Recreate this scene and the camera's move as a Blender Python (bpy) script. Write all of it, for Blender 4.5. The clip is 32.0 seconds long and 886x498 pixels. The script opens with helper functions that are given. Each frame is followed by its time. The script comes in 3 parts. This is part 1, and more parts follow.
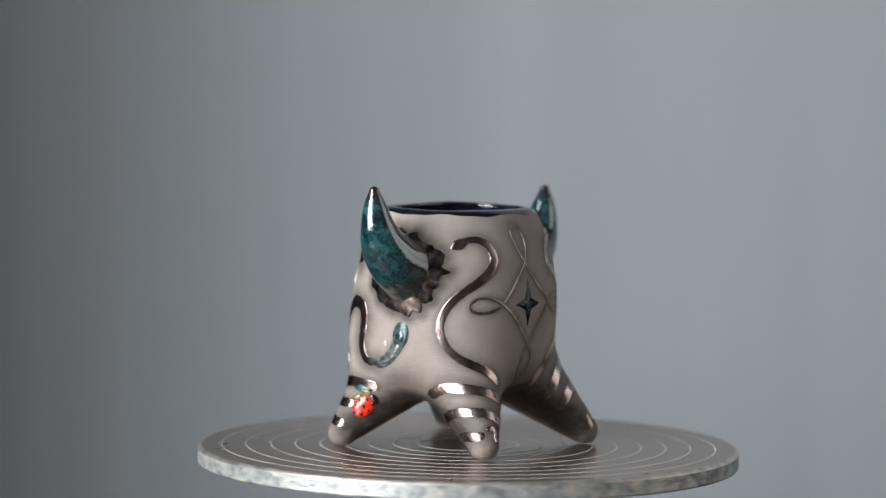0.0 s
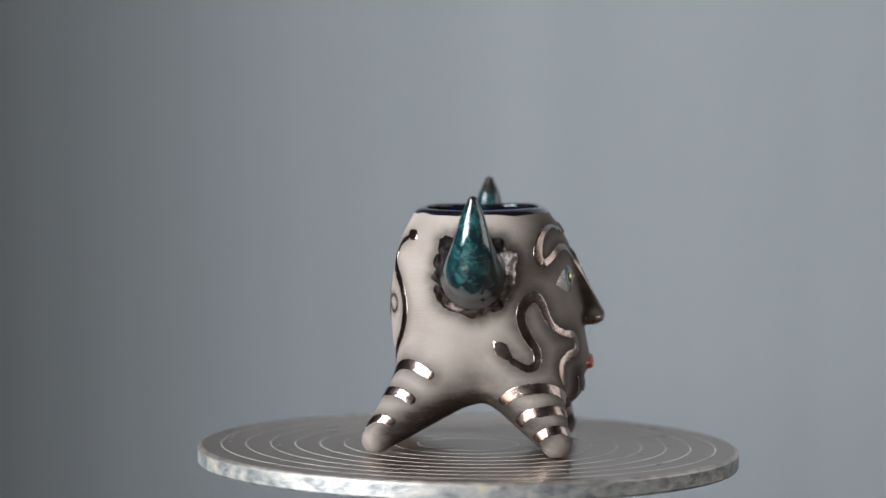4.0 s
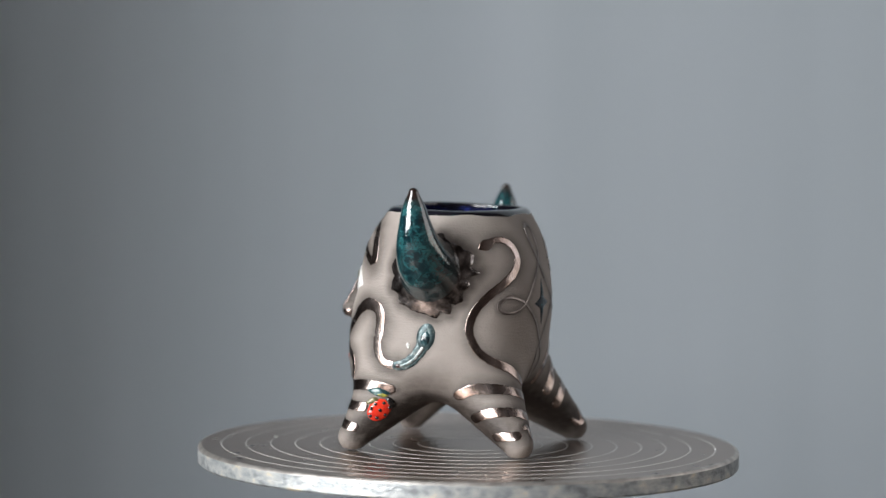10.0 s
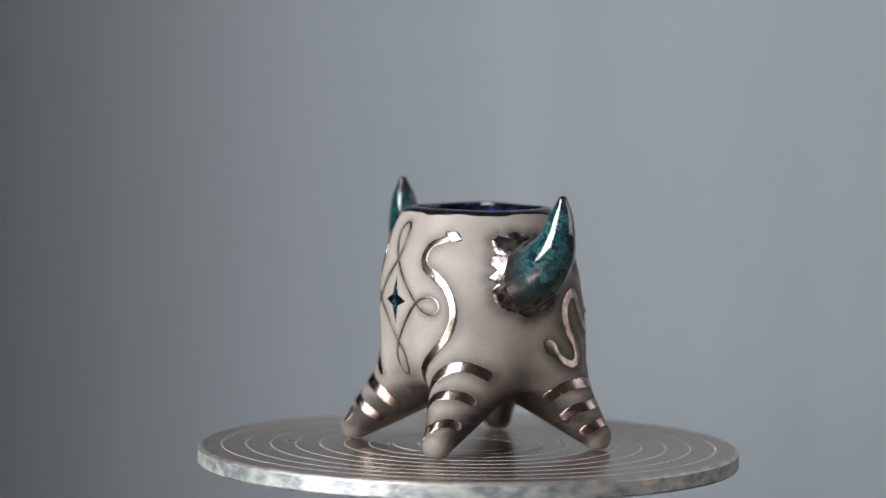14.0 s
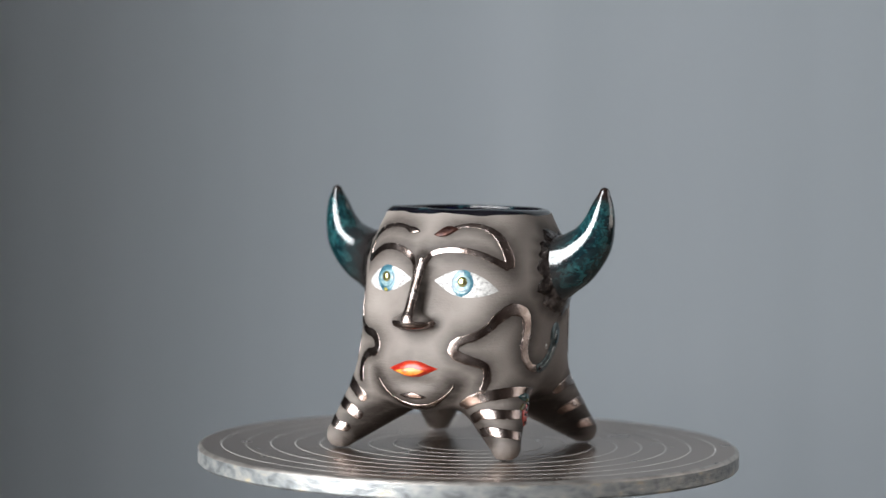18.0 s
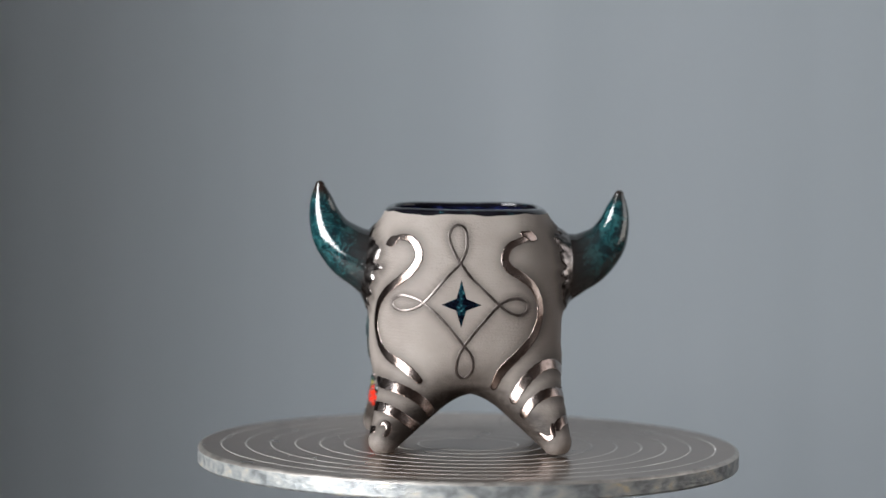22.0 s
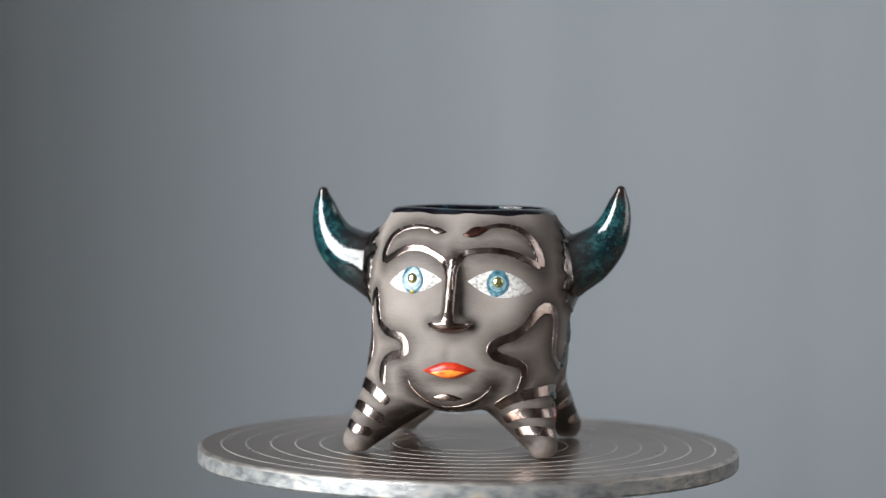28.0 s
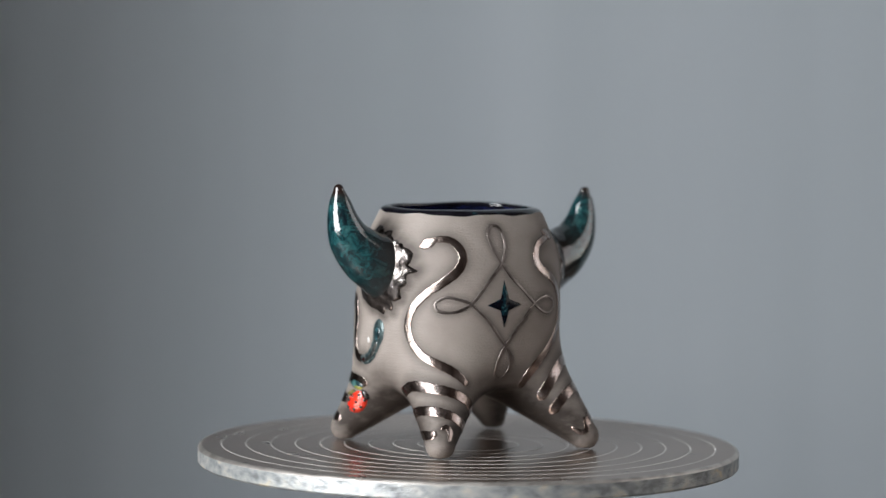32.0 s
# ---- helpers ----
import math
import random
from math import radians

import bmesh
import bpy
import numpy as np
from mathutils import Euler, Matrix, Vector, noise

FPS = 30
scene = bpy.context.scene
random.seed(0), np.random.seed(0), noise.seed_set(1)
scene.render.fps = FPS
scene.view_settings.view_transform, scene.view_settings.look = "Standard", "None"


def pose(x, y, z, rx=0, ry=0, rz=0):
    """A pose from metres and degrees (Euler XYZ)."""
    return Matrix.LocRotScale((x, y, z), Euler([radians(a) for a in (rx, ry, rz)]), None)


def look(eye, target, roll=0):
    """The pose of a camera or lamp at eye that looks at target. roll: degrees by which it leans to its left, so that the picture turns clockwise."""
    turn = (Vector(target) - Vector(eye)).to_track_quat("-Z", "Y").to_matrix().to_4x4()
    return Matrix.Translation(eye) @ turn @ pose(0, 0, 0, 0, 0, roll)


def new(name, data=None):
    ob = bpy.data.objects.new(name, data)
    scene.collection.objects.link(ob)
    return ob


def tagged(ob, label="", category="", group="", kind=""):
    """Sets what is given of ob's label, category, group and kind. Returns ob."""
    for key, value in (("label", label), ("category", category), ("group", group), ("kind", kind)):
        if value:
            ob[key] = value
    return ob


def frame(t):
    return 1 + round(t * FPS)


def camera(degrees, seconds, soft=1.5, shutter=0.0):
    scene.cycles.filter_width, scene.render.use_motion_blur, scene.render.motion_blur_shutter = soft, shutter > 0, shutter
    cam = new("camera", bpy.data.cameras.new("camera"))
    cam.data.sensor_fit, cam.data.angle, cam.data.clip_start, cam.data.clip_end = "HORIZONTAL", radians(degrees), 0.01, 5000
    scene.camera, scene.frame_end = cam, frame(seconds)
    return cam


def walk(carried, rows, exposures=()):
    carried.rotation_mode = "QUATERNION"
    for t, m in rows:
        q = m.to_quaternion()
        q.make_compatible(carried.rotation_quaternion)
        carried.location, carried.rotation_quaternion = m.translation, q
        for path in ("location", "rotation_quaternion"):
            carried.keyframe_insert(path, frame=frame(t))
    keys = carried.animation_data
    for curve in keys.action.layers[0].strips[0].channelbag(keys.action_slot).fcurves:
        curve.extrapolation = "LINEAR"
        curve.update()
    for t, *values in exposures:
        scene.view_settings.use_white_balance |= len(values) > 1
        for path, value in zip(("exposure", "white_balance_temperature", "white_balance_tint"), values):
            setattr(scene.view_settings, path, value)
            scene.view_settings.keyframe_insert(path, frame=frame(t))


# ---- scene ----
LENS, SECONDS = 16.88, 32.0
EYE = Vector((0.0, -1.2106, 0.1571))
YAW, TILT, ROLL = radians(-0.5360), radians(3.6587), 0.713
cam = camera(LENS, SECONDS, soft=1.3, shutter=0.5)
cam.data.dof.use_dof = True
cam.data.dof.focus_distance = 1.168
cam.data.dof.aperture_fstop = 6.0
VIEW = look(EYE, EYE + Vector((math.sin(YAW) * math.cos(TILT), math.cos(YAW) * math.cos(TILT), -math.sin(TILT))), ROLL)
walk(cam, [(0.0, VIEW), (SECONDS, VIEW)], exposures=[(0.0, 0.0), (12.0, 0.0), (17.0, -0.09), (SECONDS, -0.09)])

# turn of the wheel and the cup on it, in degrees; negative is clockwise from above
TURN = [(0, 235.6), (0.5, 217.1), (1, 197.7), (1.5, 177.2), (2, 157.8), (2.5, 138.6), (3, 120.8), (3.5, 103.5), (4, 86.7),
        (4.5, 72.1), (5, 57.3), (5.5, 40.1), (6, 20.7), (6.5, 2.7), (7, -15.5), (7.5, -34.0), (8, -47.9), (8.5, -61.9), (9, -77.7),
        (9.5, -94.5), (10, -107.7), (10.5, -118.4), (11, -132.9), (11.5, -147.9), (12, -165.7), (12.5, -182.3), (13, -198.3),
        (13.5, -217.6), (14, -238.0), (14.5, -258.8), (15, -277.9), (15.5, -296.3), (16, -314.4), (16.5, -332.6), (17, -353.1),
        (17.5, -369.4), (18, -387.7), (18.5, -409.3), (19, -429.1), (19.5, -448.9), (20, -469.7), (20.5, -489.5), (21, -505.0),
        (21.5, -520.0), (22, -536.1), (22.5, -553.1), (23, -571.5), (23.5, -589.7), (24, -608.7), (24.5, -629.1), (25, -642.7),
        (25.5, -655.4), (26, -668.4), (26.5, -682.3), (27, -697.5), (27.5, -713.8), (28, -729.7), (28.5, -748.1), (29, -763.4),
        (29.5, -782.7), (30, -805.8), (30.5, -825.4), (31, -837.7), (31.5, -848.8), (32, -864.9)]

# ---- light ----
world = bpy.data.worlds.new("sky")
scene.world = world
world.use_nodes = True
wn = world.node_tree.nodes
sky = wn.new("ShaderNodeTexSky")
sky.sky_type, sky.sun_disc = "NISHITA", False
sky.sun_elevation, sky.sun_rotation = radians(35), radians(200)
world.node_tree.links.new(sky.outputs[0], wn["Background"].inputs[0])
wn["Background"].inputs[1].default_value = 0.08


def window_light(name, m, w, h, watts, color):
    lamp = bpy.data.lights.new(name, "AREA")
    lamp.shape, lamp.size, lamp.size_y, lamp.energy, lamp.color = "RECTANGLE", w, h, watts, color
    ob = new(name, lamp)
    ob.matrix_world = m
    return ob


# room: x from XL to XR, y from YB to YF (the wall behind the wheel), a window in each side wall
XL, XR, YB, YF, ZF, ZC = -1.6, 1.6, -3.4, 0.95, -0.87, 2.8
WIN_L = (-2.65, -0.65, -0.3, 2.3)    # y0, y1, z0, z1 in the wall at XL
WIN_R = (-0.55, 0.6, -0.1, 1.25)      # the same at XR


def daylight(name, x, win, watts, color):
    y, z = (win[0] + win[1]) / 2, (win[2] + win[3]) / 2
    window_light(name, look((x, y, z), (0, y, z)), win[1] - win[0], win[3] - win[2], watts, color)


daylight("window_light_west", XL - 0.04, WIN_L, 244, (0.97, 0.985, 1.0))
daylight("window_light_east", XR + 0.04, WIN_R, 7.5, (1.0, 0.93, 0.88))


# ---- materials ----
def material(name, color, rough=0.5, metal=0.0, coat=0.0, spec=0.5):
    m = bpy.data.materials.new(name)
    m.use_nodes = True
    b = m.node_tree.nodes["Principled BSDF"]
    b.inputs["Base Color"].default_value = (*color, 1)
    b.inputs["Roughness"].default_value = rough
    b.inputs["Metallic"].default_value = metal
    b.inputs["Coat Weight"].default_value = coat
    b.inputs["Specular IOR Level"].default_value = spec
    return m


def mottle(m, stops, scale, detail=4.0, rough=None, bump=0.0, bump_scale=None, distort=0.0, stretch=None):
    """Colour from noise at a real-world scale, with its roughness and fine relief."""
    t = m.node_tree
    n, l, b = t.nodes, t.links, t.nodes["Principled BSDF"]
    co = n.new("ShaderNodeTexCoord")
    no = n.new("ShaderNodeTexNoise")
    no.inputs["Scale"].default_value, no.inputs["Detail"].default_value, no.inputs["Distortion"].default_value = scale, detail, distort
    at_ = co.outputs["Object"]
    if stretch:
        mp = n.new("ShaderNodeMapping")
        mp.inputs["Scale"].default_value = stretch
        l.new(at_, mp.inputs[0])
        at_ = mp.outputs[0]
    l.new(at_, no.inputs["Vector"])
    ramp = n.new("ShaderNodeValToRGB")
    while len(ramp.color_ramp.elements) < len(stops):
        ramp.color_ramp.elements.new(0.5)
    for e, (p, c) in zip(ramp.color_ramp.elements, stops):
        e.position, e.color = p, (*c, 1)
    l.new(no.outputs["Fac"], ramp.inputs["Fac"])
    l.new(ramp.outputs["Color"], b.inputs["Base Color"])
    if rough:
        mr = n.new("ShaderNodeMapRange")
        mr.inputs["To Min"].default_value, mr.inputs["To Max"].default_value = rough
        l.new(no.outputs["Fac"], mr.inputs["Value"])
        l.new(mr.outputs["Result"], b.inputs["Roughness"])
    if bump:
        n2 = n.new("ShaderNodeTexNoise")
        n2.inputs["Scale"].default_value, n2.inputs["Detail"].default_value = bump_scale or scale * 4, 3.0
        l.new(at_, n2.inputs["Vector"])
        bp = n.new("ShaderNodeBump")
        bp.inputs["Strength"].default_value, bp.inputs["Distance"].default_value = bump, 0.0006
        l.new(n2.outputs["Fac"], bp.inputs["Height"])
        l.new(bp.outputs["Normal"], b.inputs["Normal"])
    return m


clay = mottle(material("matt_grey_clay", (0.4, 0.36, 0.33), 0.62),
              [(0.3, (0.235, 0.204, 0.184)), (0.7, (0.33, 0.294, 0.265))], 45, 6, (0.5, 0.66), 0.36, 1150)
nt = clay.node_tree
nt.nodes["Principled BSDF"].inputs["Specular IOR Level"].default_value = 0.25
bco, bmap, bno, bbp = (nt.nodes.new(k) for k in ("ShaderNodeTexCoord", "ShaderNodeMapping", "ShaderNodeTexNoise", "ShaderNodeBump"))
bmap.inputs["Scale"].default_value = (1, 1, 7)
bno.inputs["Scale"].default_value, bno.inputs["Detail"].default_value = 170, 5
bbp.inputs["Strength"].default_value, bbp.inputs["Distance"].default_value = 0.36, 0.0005
nt.links.new(bco.outputs["Object"], bmap.inputs[0])
nt.links.new(bmap.outputs[0], bno.inputs["Vector"])
nt.links.new(bno.outputs["Fac"], bbp.inputs["Height"])
nt.links.new(bbp.outputs["Normal"], nt.nodes["Bump"].inputs["Normal"])
# oxide wash, with the shade under the arches painted into the same mask
att = nt.nodes.new("ShaderNodeAttribute")
att.attribute_name = "wash"
wash_shade_mix = nt.nodes.new("ShaderNodeMix")
wash_shade_mix.data_type = "RGBA"
old = nt.nodes["Principled BSDF"].inputs["Base Color"].links[0].from_socket
wash_mul = nt.nodes.new("ShaderNodeMath")
wash_mul.operation = "MULTIPLY"
wno, wrange, wmap2 = (nt.nodes.new(k) for k in ("ShaderNodeTexNoise", "ShaderNodeMapRange", "ShaderNodeMapping"))
wmap2.inputs["Scale"].default_value = (1, 1, 2.5)
wno.inputs["Scale"].default_value, wno.inputs["Detail"].default_value, wno.inputs["Roughness"].default_value = 130, 7, 0.65
wrange.inputs["From Min"].default_value, wrange.inputs["From Max"].default_value = 0.3, 0.7
wrange.inputs["To Min"].default_value, wrange.inputs["To Max"].default_value = 0.86, 1.2
nt.links.new(bco.outputs["Object"], wmap2.inputs[0])
nt.links.new(wmap2.outputs[0], wno.inputs["Vector"])
nt.links.new(wno.outputs["Fac"], wrange.inputs["Value"])
nt.links.new(wrange.outputs["Result"], wash_mul.inputs[1])
wash_mul.use_clamp = True
nt.links.new(att.outputs["Fac"], wash_mul.inputs[0])
nt.links.new(wash_mul.outputs[0], wash_shade_mix.inputs[0])
nt.links.new(old, wash_shade_mix.inputs[6])
wash_shade_mix.inputs[7].default_value = (0.034, 0.027, 0.023, 1)
nt.links.new(wash_shade_mix.outputs[2], nt.nodes["Principled BSDF"].inputs["Base Color"])
dark_luster = mottle(material("dark_luster", (0.1, 0.09, 0.09), 0.2, 0.95),
                     [(0.38, (0.05, 0.043, 0.04)), (0.53, (0.2, 0.18, 0.173)), (0.68, (0.44, 0.41, 0.4))], 300, 6, (0.12, 0.34), 0.4, 420)
luster = mottle(material("metal_luster", (0.5, 0.45, 0.43), 0.16, 1.0),
                [(0.32, (0.2, 0.15, 0.13)), (0.5, (0.32, 0.262, 0.238)), (0.66, (0.44, 0.38, 0.36))], 180, 6, (0.16, 0.34), 0.16, 300)
teal = mottle(material("teal_glaze", (0.02, 0.12, 0.13), 0.2, 0.0, 0.25),
              [(0.39, (0.003, 0.006, 0.01)), (0.48, (0.004, 0.026, 0.032)), (0.58, (0.018, 0.084, 0.09)), (0.74, (0.085, 0.19, 0.175))], 210, 14, (0.05, 0.15), 0.1, 700, 0.5)
tt = teal.node_tree
tt.nodes["Noise Texture"].inputs["Roughness"].default_value = 0.8
tt.nodes["Principled BSDF"].inputs["IOR"].default_value = 1.85
tt.nodes["Principled BSDF"].inputs["Coat IOR"].default_value = 1.5
tt.nodes["Principled BSDF"].inputs["Coat Roughness"].default_value = 0.05
tco, tsep = tt.nodes.new("ShaderNodeTexCoord"), tt.nodes.new("ShaderNodeSeparateXYZ")
tabs, tmap, tmix = tt.nodes.new("ShaderNodeMath"), tt.nodes.new("ShaderNodeMapRange"), tt.nodes.new("ShaderNodeMix")
tabs.operation, tmix.data_type = "ABSOLUTE", "RGBA"
tt.links.new(tco.outputs["Object"], tsep.inputs[0])
tt.links.new(tsep.outputs["X"], tabs.inputs[0])
tt.links.new(tabs.outputs[0], tmap.inputs["Value"])
tmap.inputs["From Min"].default_value, tmap.inputs["From Max"].default_value = 0.04, 0.054
told = tt.nodes["Principled BSDF"].inputs["Base Color"].links[0].from_socket
tmix.inputs[6].default_value = (0.05, 0.042, 0.041, 1)
# fine pale flecks in the glaze
fleck, fleck_map, fleck_mix = (tt.nodes.new(k) for k in ("ShaderNodeTexNoise", "ShaderNodeMapRange", "ShaderNodeMix"))
fleck_mix.data_type = "RGBA"
fleck.inputs["Scale"].default_value, fleck.inputs["Detail"].default_value, fleck.inputs["Roughness"].default_value = 950, 4, 0.75
fleck_map.inputs["From Min"].default_value, fleck_map.inputs["From Max"].default_value = 0.62, 0.78
fleck_mix.inputs[7].default_value = (0.17, 0.24, 0.23, 1)
tt.links.new(tco.outputs["Object"], fleck.inputs["Vector"])
tt.links.new(fleck.outputs["Fac"], fleck_map.inputs["Value"])
tt.links.new(fleck_map.outputs[0], fleck_mix.inputs[0])
tmet = tt.nodes.new("ShaderNodeMapRange")
tmet.inputs["To Min"].default_value, tmet.inputs["To Max"].default_value = 0.6, 0.0
tt.links.new(tmap.outputs[0], tmet.inputs["Value"])
tt.links.new(tmet.outputs[0], tt.nodes["Principled BSDF"].inputs["Metallic"])
tt.links.new(tmap.outputs[0], tmix.inputs[0])
tt.links.new(told, fleck_mix.inputs[6])
tt.links.new(fleck_mix.outputs[2], tmix.inputs[7])
tip, tipmix = tt.nodes.new("ShaderNodeMapRange"), tt.nodes.new("ShaderNodeMix")
tipmix.data_type = "RGBA"
tip.inputs["From Min"].default_value, tip.inputs["From Max"].default_value = 0.0985, 0.1035
tt.links.new(tsep.outputs["Z"], tip.inputs["Value"])
tt.links.new(tip.outputs[0], tipmix.inputs[0])
tt.links.new(tmix.outputs[2], tipmix.inputs[6])
tipmix.inputs[7].default_value = (0.02, 0.012, 0.01, 1)
tt.links.new(tipmix.outputs[2], tt.nodes["Principled BSDF"].inputs["Base Color"])
black_glaze = mottle(material("black_blue_glaze", (0.01, 0.01, 0.02), 0.1, 0.0, 0.5),
                     [(0.4, (0.004, 0.004, 0.006)), (0.6, (0.009, 0.009, 0.014)), (0.72, (0.01, 0.06, 0.07))], 180, 4, None, 0.15, 250)
blue_glaze = mottle(material("blue_glaze", (0.02, 0.03, 0.15), 0.1, 0.0, 1.0),
                    [(0.38, (0.006, 0.007, 0.016)), (0.55, (0.014, 0.02, 0.085)), (0.72, (0.04, 0.055, 0.26))], 150, 5)
blue_glaze.node_tree.nodes["Principled BSDF"].inputs["IOR"].default_value = 2.0
white_enamel = mottle(material("white_enamel", (0.75, 0.74, 0.72), 0.25), [(0.36, (0.36, 0.35, 0.34)), (0.48, (0.6, 0.59, 0.57)), (0.62, (0.7, 0.69, 0.67))], 900, 3, None, 0.5, 1100)
steel = mottle(material("brushed_aluminium", (0.42, 0.41, 0.4), 0.28, 1.0), [(0.3, (0.385, 0.305, 0.257)), (0.7, (0.455, 0.366, 0.314))], 60, 4, (0.24, 0.34))
st = steel.node_tree
sco, slen, sno, sbp = (st.nodes.new(k) for k in ("ShaderNodeTexCoord", "ShaderNodeVectorMath", "ShaderNodeTexNoise", "ShaderNodeBump"))
slen.operation, sno.noise_dimensions = "LENGTH", "1D"
st.links.new(sco.outputs["Object"], slen.inputs[0])
st.links.new(slen.outputs["Value"], sno.inputs["W"])
sno.inputs["Scale"].default_value, sno.inputs["Detail"].default_value = 1400, 3
sbp.inputs["Strength"].default_value, sbp.inputs["Distance"].default_value = 0.06, 0.0002
st.links.new(sno.outputs["Fac"], sbp.inputs["Height"])
st.links.new(sbp.outputs["Normal"], st.nodes["Principled BSDF"].inputs["Normal"])
bevel_mat = mottle(material("polished_bevel", (0.6, 0.57, 0.54), 0.3, 1.0), [(0.35, (0.5, 0.47, 0.44)), (0.6, (0.7, 0.67, 0.63))], 150, 5, (0.4, 0.6))
groove_mat = mottle(material("bright_groove", (0.8, 0.77, 0.73), 0.4, 0.5), [(0.35, (0.66, 0.62, 0.58)), (0.65, (0.86, 0.83, 0.79))], 60, 3, (0.36, 0.48))
edge_mat = mottle(material("worn_edge", (0.4, 0.4, 0.38), 0.4, 0.45), [(0.34, (0.2, 0.21, 0.215)), (0.44, (0.3, 0.32, 0.325)), (0.54, (0.39, 0.4, 0.395)), (0.62, (0.46, 0.455, 0.43)), (0.72, (0.6, 0.53, 0.38))], 160, 12, (0.34, 0.55), 0.6, 420, 0.3, (1, 1, 1.6))
wall_paint = mottle(material("blue_grey_wall_paint", (0.33, 0.36, 0.39), 0.75), [(0.32, (0.266, 0.299, 0.324)), (0.5, (0.281, 0.314, 0.341)), (0.68, (0.3, 0.333, 0.362))], 3, 4)
wco, wmap = wall_paint.node_tree.nodes.new("ShaderNodeTexCoord"), wall_paint.node_tree.nodes.new("ShaderNodeMapping")
wmap.inputs["Scale"].default_value = (3.5, 1, 0.12)
wall_paint.node_tree.links.new(wco.outputs["Object"], wmap.inputs[0])
wall_paint.node_tree.links.new(wmap.outputs[0], wall_paint.node_tree.nodes["Noise Texture"].inputs["Vector"])
white_paint = mottle(material("white_wall_paint", (0.7, 0.64, 0.6), 0.7), [(0.3, (0.68, 0.62, 0.58)), (0.7, (0.74, 0.68, 0.64))], 3, 3)
grey_paint = mottle(material("brown_wall_paint", (0.024, 0.016, 0.013), 0.7), [(0.3, (0.02, 0.013, 0.011)), (0.7, (0.028, 0.019, 0.015))], 3, 3)
dark_wood = mottle(material("dark_wood", (0.08, 0.06, 0.05), 0.5), [(0.3, (0.06, 0.045, 0.035)), (0.7, (0.12, 0.09, 0.07))], 14, 5)


iris_blue = mottle(material("iris_blue", (0.1, 0.3, 0.4), 0.2, 0, 0.5), [(0.35, (0.025, 0.085, 0.12)), (0.6, (0.09, 0.22, 0.28)), (0.75, (0.28, 0.42, 0.46))], 420, 3)
pupil_gold = material("olive_gold_glaze", (0.56, 0.55, 0.24), 0.12, 0.85, 0.6)
lip_red = mottle(material("red_glaze", (0.5, 0.03, 0.01), 0.3, 0, 0.3), [(0.35, (0.35, 0.012, 0.008)), (0.65, (0.62, 0.05, 0.012))], 300, 3)
lip_orange = mottle(material("orange_glaze", (0.8, 0.2, 0.02), 0.26, 0, 0.3), [(0.34, (0.6, 0.05, 0.012)), (0.46, (0.8, 0.15, 0.016)), (0.64, (0.92, 0.36, 0.05))], 260, 5)
star_glaze = mottle(material("midnight_glaze", (0.01, 0.03, 0.05), 0.16, 0, 0.0, 0.17), [(0.48, (0.002, 0.003, 0.007)), (0.6, (0.004, 0.022, 0.034)), (0.72, (0.06, 0.2, 0.21))], 480, 4, (0.1, 0.24), 0.3, 420)
bug_red = mottle(material("ladybird_red", (0.65, 0.03, 0.015), 0.12, 0, 0.7), [(0.3, (0.5, 0.015, 0.01)), (0.7, (0.72, 0.05, 0.02))], 300, 3)
bug_black = material("ladybird_black", (0.008, 0.007, 0.007), 0.15, 0, 0.5)
pale_teal = mottle(material("pale_teal_glaze", (0.15, 0.2, 0.2), 0.3, 0.4, 0.1), [(0.36, (0.015, 0.03, 0.034)), (0.52, (0.055, 0.088, 0.092)), (0.7, (0.2, 0.21, 0.2))], 420, 6, (0.24, 0.46), 0.45, 500)
silver = mottle(material("pale_silver", (0.6, 0.6, 0.58), 0.35, 1.0), [(0.35, (0.1, 0.13, 0.13)), (0.65, (0.36, 0.36, 0.35))], 500, 4, (0.3, 0.5))
dark_red = material("dark_red_glaze", (0.03, 0.008, 0.007), 0.2, 0.0, 0.2)
leaf_yellow = mottle(material("yellow_green_glaze", (0.3, 0.28, 0.05), 0.2, 0, 0.4), [(0.4, (0.12, 0.14, 0.03)), (0.65, (0.42, 0.36, 0.06))], 400, 4)
leaf_olive = mottle(material("olive_glaze", (0.1, 0.09, 0.03), 0.25, 0, 0.4), [(0.38, (0.04, 0.045, 0.022)), (0.64, (0.17, 0.14, 0.05))], 400, 4)
leaf_green = mottle(material("leaf_green_glaze", (0.03, 0.09, 0.09), 0.2, 0, 0.4), [(0.36, (0.01, 0.022, 0.026)), (0.52, (0.02, 0.07, 0.075)), (0.66, (0.07, 0.15, 0.14))], 330, 5)
grey_luster = mottle(material("grey_luster", (0.25, 0.22, 0.2), 0.35, 0.9), [(0.35, (0.09, 0.075, 0.068)), (0.65, (0.3, 0.265, 0.25))], 130, 4, (0.24, 0.45), 0.15, 300)
iris_pale = mottle(material("iris_pale_blue", (0.2, 0.36, 0.42), 0.2, 0, 0.5), [(0.35, (0.1, 0.21, 0.26)), (0.6, (0.24, 0.38, 0.42)), (0.75, (0.5, 0.56, 0.52))], 650, 3)
teal_dark = mottle(material("dark_teal_glaze", (0.02, 0.05, 0.06), 0.15, 0, 0.6), [(0.4, (0.008, 0.016, 0.02)), (0.65, (0.03, 0.08, 0.09))], 400, 4)
brown_luster = mottle(material("brown_luster", (0.12, 0.04, 0.025), 0.3, 0.6), [(0.35, (0.028, 0.011, 0.009)), (0.65, (0.075, 0.027, 0.018))], 400, 4, (0.22, 0.4), 0.3, 500)


